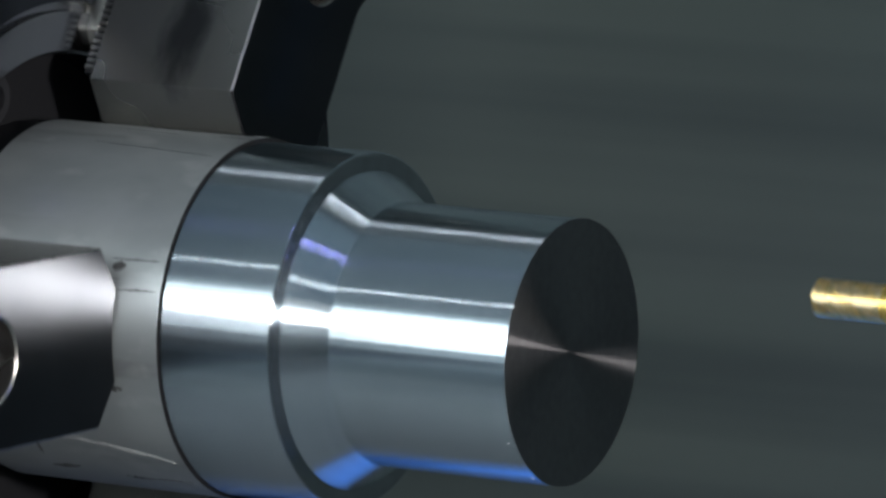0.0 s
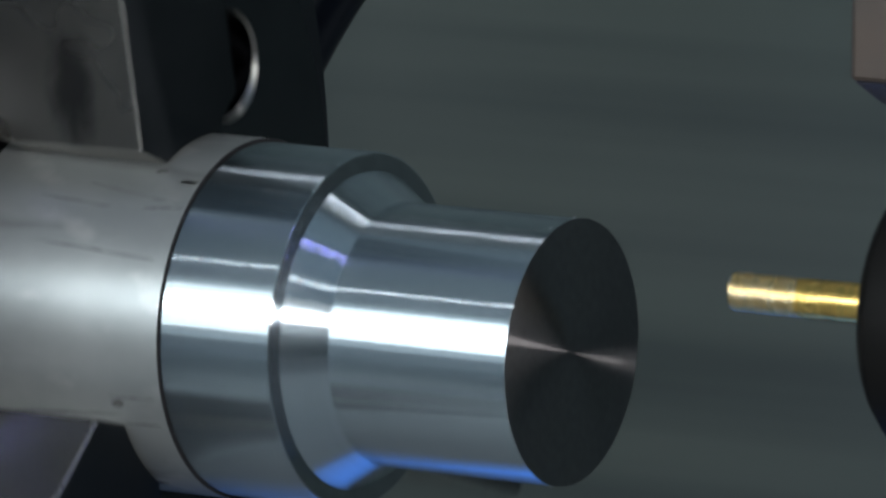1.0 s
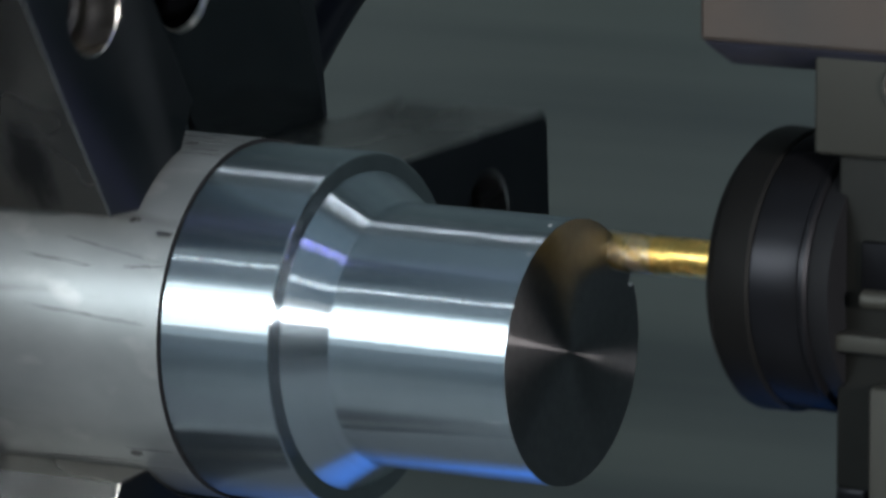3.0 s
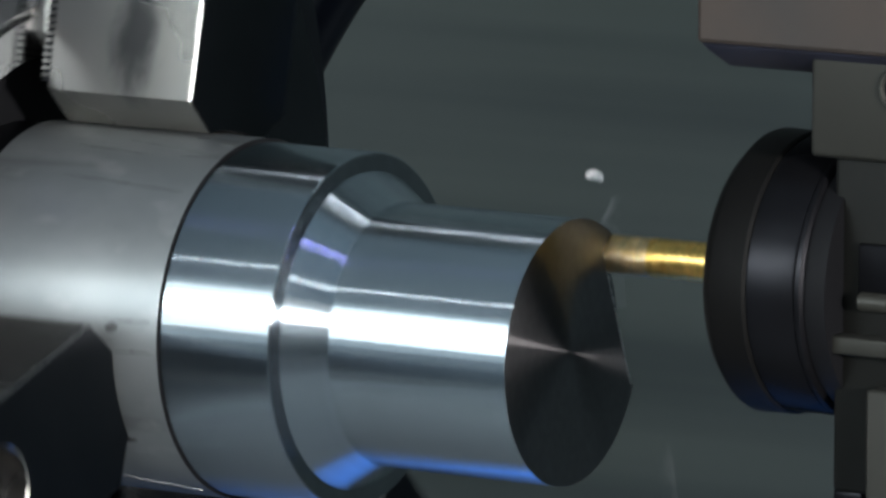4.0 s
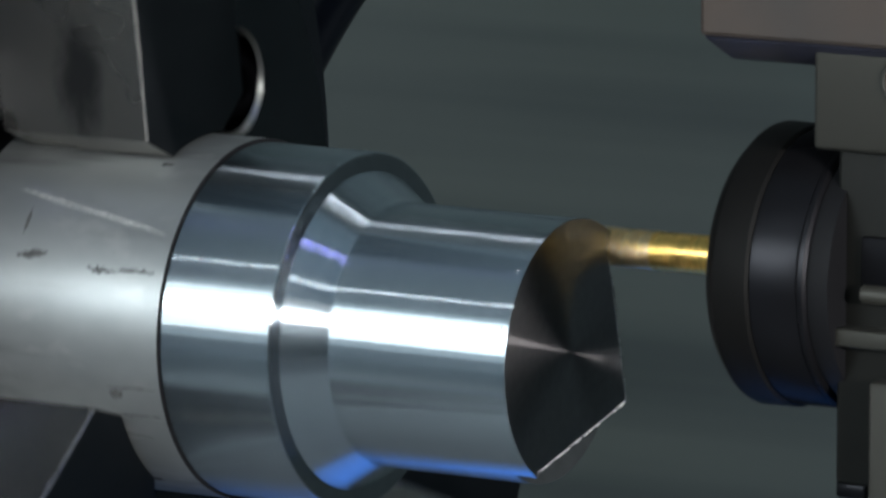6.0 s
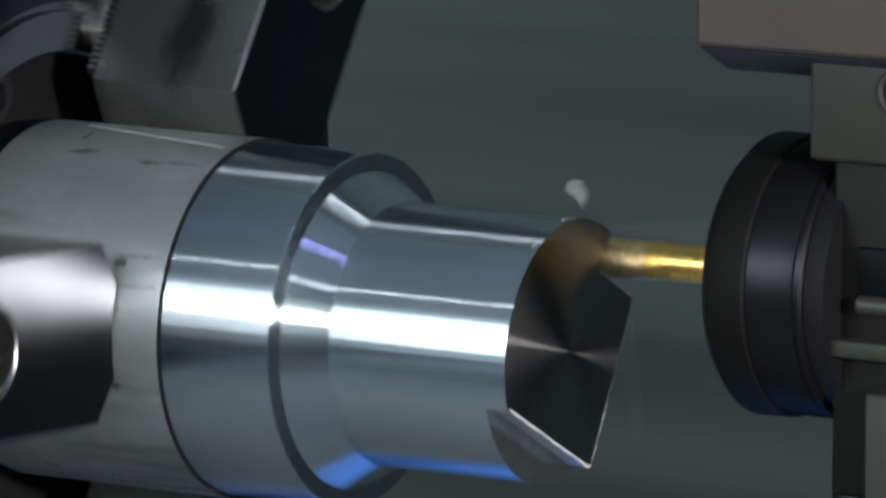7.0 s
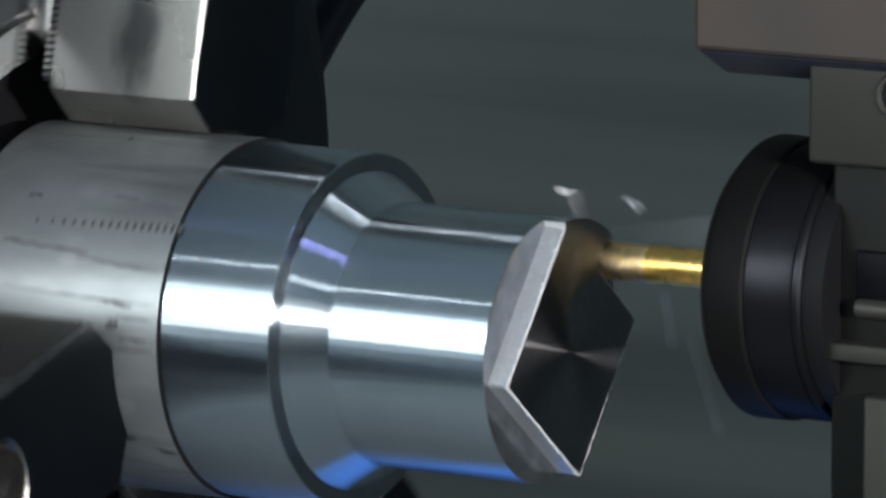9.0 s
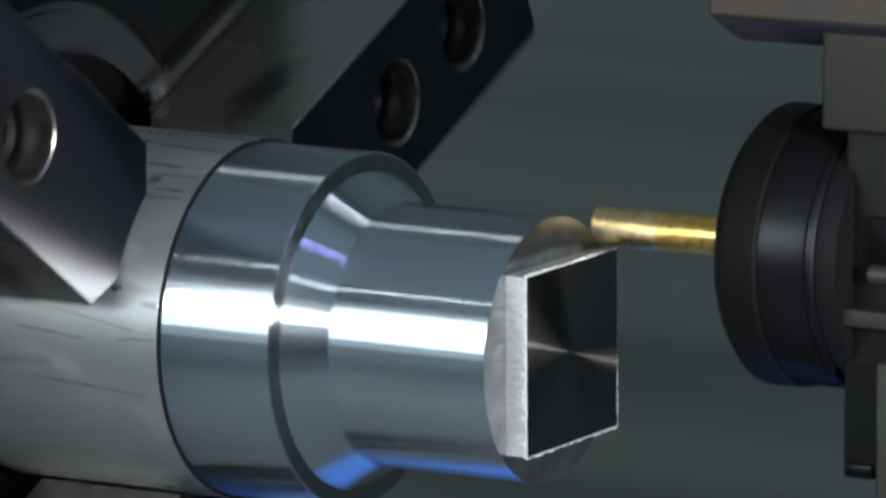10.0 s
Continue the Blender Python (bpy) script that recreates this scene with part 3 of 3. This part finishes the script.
def chuck():
    thing = empty("chuck", "three-jaw power chuck of dark steel gripping the bar", "chuck")
    rim = [(-170, 0), (-170, 124), (-140.5, 124), (-139, 122.5)]
    part("chuck_body", lathe(rim + [(-139.3, 122.2), (-165, 122.2), (-165, 0)]), CHUCKM, thing, "blue-grey steel chuck body")
    face = part("chuck_face", chuck_face_mesh(-139, 69, 122.5), CHUCKFACE, thing, "flat dark chuck face with counterbored holes")
    face.data.materials.append(JAW)
    part("hub_ring", lathe([(-139, 69), (-141, 68.6), (-141, 67.0), (-139, 66.6), (-139, 57.6), (-139.6, 57), (-150, 56.5)]), HUB, thing, "polished inner chuck ring with a groove")
    part("bore_floor", lathe([(-150, 57), (-150.5, 0)]), GROOVE, thing, "chuck bore floor, blackened to stand in for shade")
    part("back_flange", lathe([(-399, 168), (-169, 170), (-168, 169), (-168, 124)]), CHUCKM, thing, "wide dark flange behind the chuck")
    for k in range(3):
        jaw(thing, 175.0 + 120 * k)
        master_jaw(thing, 175.0 + 120 * k)
        chuck_bolt(thing, 101.5 + 120 * k)
        a = radians(MOUNT_DEG + 120 * k)
        bolt = part("mounting_bolt", lathe([(-163, 9.0), (-153.6, 9.0), (-153, 8.4), (-153, 5.0), (-158, 5.0), (-158, 0)], 36), DARK, thing, "dark socket-head bolt sunk in the chuck face")
        bolt.matrix_basis = pose(0, MOUNT_R * math.cos(a) * MM, MOUNT_R * math.sin(a) * MM)
    return thing


CHUCK = chuck()


# ---- milling unit ----
def mill(parent):
    """A four-flute end mill: the flutes wind along the first part, the shank is round."""
    bm = bmesh.new()
    seg, rings = 48, []
    for i in range(31):
        x = -CUT + (40 + CUT) * i / 30
        fade = max(0.0, min(1.0, (22 - x) / 12))
        ring = []
        for k in range(seg):
            a = 2 * math.pi * k / seg
            land = max(0.0, math.sin(4 * a)) ** 2
            r = 4.45 + fade * (0.35 * land - 0.2)
            b = a + x * 0.16
            ring.append(bm.verts.new((x * MM, r * math.cos(b) * MM, r * math.sin(b) * MM)))
        rings.append(ring)
    for a, b in zip(rings, rings[1:]):
        for k in range(seg):
            bm.faces.new((a[k], a[(k + 1) % seg], b[(k + 1) % seg], b[k]))
    bm.faces.new(rings[0])
    bm.faces.new(rings[-1])
    bmesh.ops.recalc_face_normals(bm, faces=bm.faces)
    smooth(bm, 40)
    ob = part("end_mill", bm, GOLD, parent, "gold-coated four-flute end mill, paler near the tip")
    ob.data.materials.append(PALE_TIP)
    for f in ob.data.polygons:
        # strips along the cutter are paler towards the tip
        a = math.atan2(f.center.z, f.center.y) - f.center.x / MM * 0.16
        if f.center.x < 11 * MM and math.sin(4 * a) > 0.6 and abs(f.normal.x) < 0.9:
            f.material_index = 1
    return ob


def milling_unit():
    thing = empty("milling_unit", "driven tool holder with a black collet nut", "tool holder")
    nut = part("collet_nut", lathe([(50.4, 0), (50.4, 30.4), (50.9, 30.7), (61.8, 30.7), (62.2, 30.5), (62.6, 30.7), (63.6, 30.6), (64.2, 29.8), (64.2, 0)]), NUT, thing, "glossy black oxide collet nut")
    part("nut_ring", lathe([(38.4, 0), (38.4, 26.5), (39.0, 28.4), (41.6, 31.2), (42.4, 31.5), (49.9, 31.3), (50.6, 30.8), (50.6, 0)]), MATTE, nut, "matt dark grey front ring")
    # Fills the gap behind the nut; its shade is painted as near-black.
    part("nut_collar", lathe([(64.0, 0), (64.0, 29.2), (65, 29.4), (69, 29.0), (69, 0)]), GROOVE, nut, "rear collar, blackened for the shaded gap behind the nut")
    part("collet", lathe([(37.0, 4.6), (37.0, 11.5), (37.8, 12.5), (39, 13), (39, 4.6)], 60), DARK, nut, "dark slotted collet")
    part("housing", block(66.5, 200, -20, 28, -44, 31, 1.2), HOUSING, thing, "grey steel housing")
    # No recess here: a proud black block stands in for the slot's shade.
    part("slot_shade", block(73, 200, -21.2, 0, 0.5, 11.5, 0.5), NUT, thing, "black block standing in for a shaded coupling slot")
    pin = part("drive_key", lathe([(0, 0), (0, 1.6), (0.5, 2.1), (126, 2.1), (126, 0)], 32), CLAMP, thing, "grey steel drive pin")
    pin.matrix_basis = pose(0.0735, -0.0212, -0.0011)
    part("clamp_ledge", block(65.0, 200, -25, 20, -12.5, -8.5, 0.6), CLAMP, thing, "light grey clamp ledge")
    part("foot_block", block(77, 200, -25, 28, -90, -19.5, 1.0), CLAMP, thing, "grey foot block")
    part("foot_pin", block(66.5, 74, -19.5, 10, -47, -43.4, 0.8), NUT, thing, "black stop pin")
    part("clamp_block", block(62.5, 200, -24, 28, 30, 75, 1.2), CLAMP, thing, "grey clamp block")
    screw = part("clamp_screw", lathe([(0.0, 3.7), (0.9, 4.1), (0.9, 4.6), (0, 5.2)], 32), CLAMP, thing, "grey rimmed clamp screw")
    # Black disc painted in place of a hole's dark inside.
    part("socket", lathe([(-1, 3.8), (0.15, 3.8), (0.15, 0)], 32), GROOVE, screw, "black disc standing in for the socket's shade")
    screw.matrix_basis = pose(0.0842, -0.0240, 0.0462, 0, 0, -90)
    shank = part("turning_tool", prism([(-26, 53.0), (16, 53.0), (16, 95), (-26, 95)], 35.5, 210, 1.2), BROWN, thing, "stained brown tool shank")
    bm = prism([(-26.2, 53.2), (-20, 47.6), (14, 47.6), (14, 53.2)], 36.2, 210, 0.8)
    for v in bm.verts:
        if v.co.x < 0.040:
            v.co.x += max(0.0, (53.2 * MM - v.co.z)) * 0.75
    part("lower_lip", bm, LIP, shank, "lower chamfer of the shank, its shade coloured blue-black")
    tool = mill(thing)
    return thing, tool


UNIT, MILL = milling_unit()


def unit_at(t):
    """Axial offset and distance from the spindle axis, in mm."""
    lead = [(0.0, 61.0, 22.9), (0.5, 54.0, 21.0), (1.0, 40.4, 22.3), (1.5, 26.7, 29.0), (2.0, 13.2, 38.2), (2.3, 8.8, 39.0), (2.5, 6.6, 38.1), (2.7, 4.0, 35.2), (2.9, 1.5, 31.0), (3.1, 0.0, 27.4)]
    if t < 3.1:
        for a, b in zip(lead, lead[1:]):
            if t <= b[0] + 1e-9:
                f = (t - a[0]) / (b[0] - a[0])
                return a[1] + (b[1] - a[1]) * f, a[2] + (b[2] - a[2]) * f
    phi = (turn_at(t) % 90) - 45
    d = 24.65 / math.cos(radians(phi))
    return 0.0, d + 0.3 - 0.9 * (d - 24.65) / 10.2


def unit_pose(t):
    x, d = unit_at(t)
    late = max(0.0, min(1.0, (t - 2.7) / 1.1))
    a = radians(45 + 2.5 * late)
    d -= 1.5 * (1 - late)
    return pose((x - 1.6 + 1.1 * late) * MM, d * math.cos(a) * MM, d * math.sin(a) * MM)


# ---- what moves ----
def cut_time(flat, lead):
    if flat == 0:
        return 2.95 + 0.85 * lead / 0.6 if lead < 0.6 else 3.8 + (lead - 0.6) / 0.4 * 0.73
    return CORNER + FEED * (flat - 1 + lead)


def chip_rows(flat, mid, lead, rng, curl=False):
    """Turn with the shaft until the cutter gets there, then fly off and fall into the tray."""
    cut = round(cut_time(flat, lead), 2)
    a = radians(90 * flat)
    r = 23.4 if curl else (FLAT + math.sqrt(900 - min(900, mid * mid))) / 2
    core = Vector((-2 * MM, (r * math.cos(a) - mid * math.sin(a)) * MM, (r * math.sin(a) + mid * math.cos(a)) * MM))
    seat = Matrix.Translation(core) if curl else Matrix.Identity(4)
    back = Matrix.Identity(4) if curl else Matrix.Translation(-core)
    rows = [(t, spindle(t) @ seat) for t in TICKS if t < cut]
    if cut >= 10:
        return rows + ([] if rows[-1][0] == 10.0 else [(10.0, spindle(10.0) @ seat)])
    at = spindle(cut)
    start = at @ core
    held = at.to_3x3().to_4x4()
    rows.append((cut, at @ seat))
    if curl:
        speed = Vector((rng.uniform(-0.4, 0.25), rng.uniform(-0.1, 0.3), rng.uniform(0.0, 0.75)))
    else:
        speed = Vector((rng.uniform(1.4, 3.2), rng.uniform(2.0, 4.0), rng.uniform(-1.0, 1.0)))
    axis = Vector((rng.uniform(-1, 1), rng.uniform(-1, 1), rng.uniform(-1, 1))).normalized()
    spin, k = 0.0, 0
    while True:
        k += 1
        t = cut + k * 0.04
        if t >= 10.0:
            break
        age = t - cut
        place = start + speed * age + Vector((0, 0, -4.9 * age * age))
        place.y = min(place.y, 0.40)
        spin += 1.1
        low = place.z < -0.33
        if low:
            place.z = -0.337
        rows.append((round(t, 3), Matrix.Translation(place) @ Matrix.Rotation(spin, 4, axis) @ held @ back))
        if low:
            break
    rows.append((10.0, rows[-1][1]))
    return rows


def motions():
    rows = [(t, spindle(t)) for t in TICKS]
    walk(WORK, rows)
    walk(CHUCK, rows)
    walk(UNIT, [(t, unit_pose(t)) for t in TICKS])
    walk(MILL, [(k / 30, pose(0, 0, 0, -89.5 * k, 0, 0)) for k in range(301)])
    rng = random.Random(5)
    for ob, flat, mid, lead in CHIPS:
        walk(ob, chip_rows(flat, mid, lead, rng))
    for ob, flat, mid, lead in CURLS:
        walk(ob, chip_rows(flat, mid, lead, rng, True))


motions()
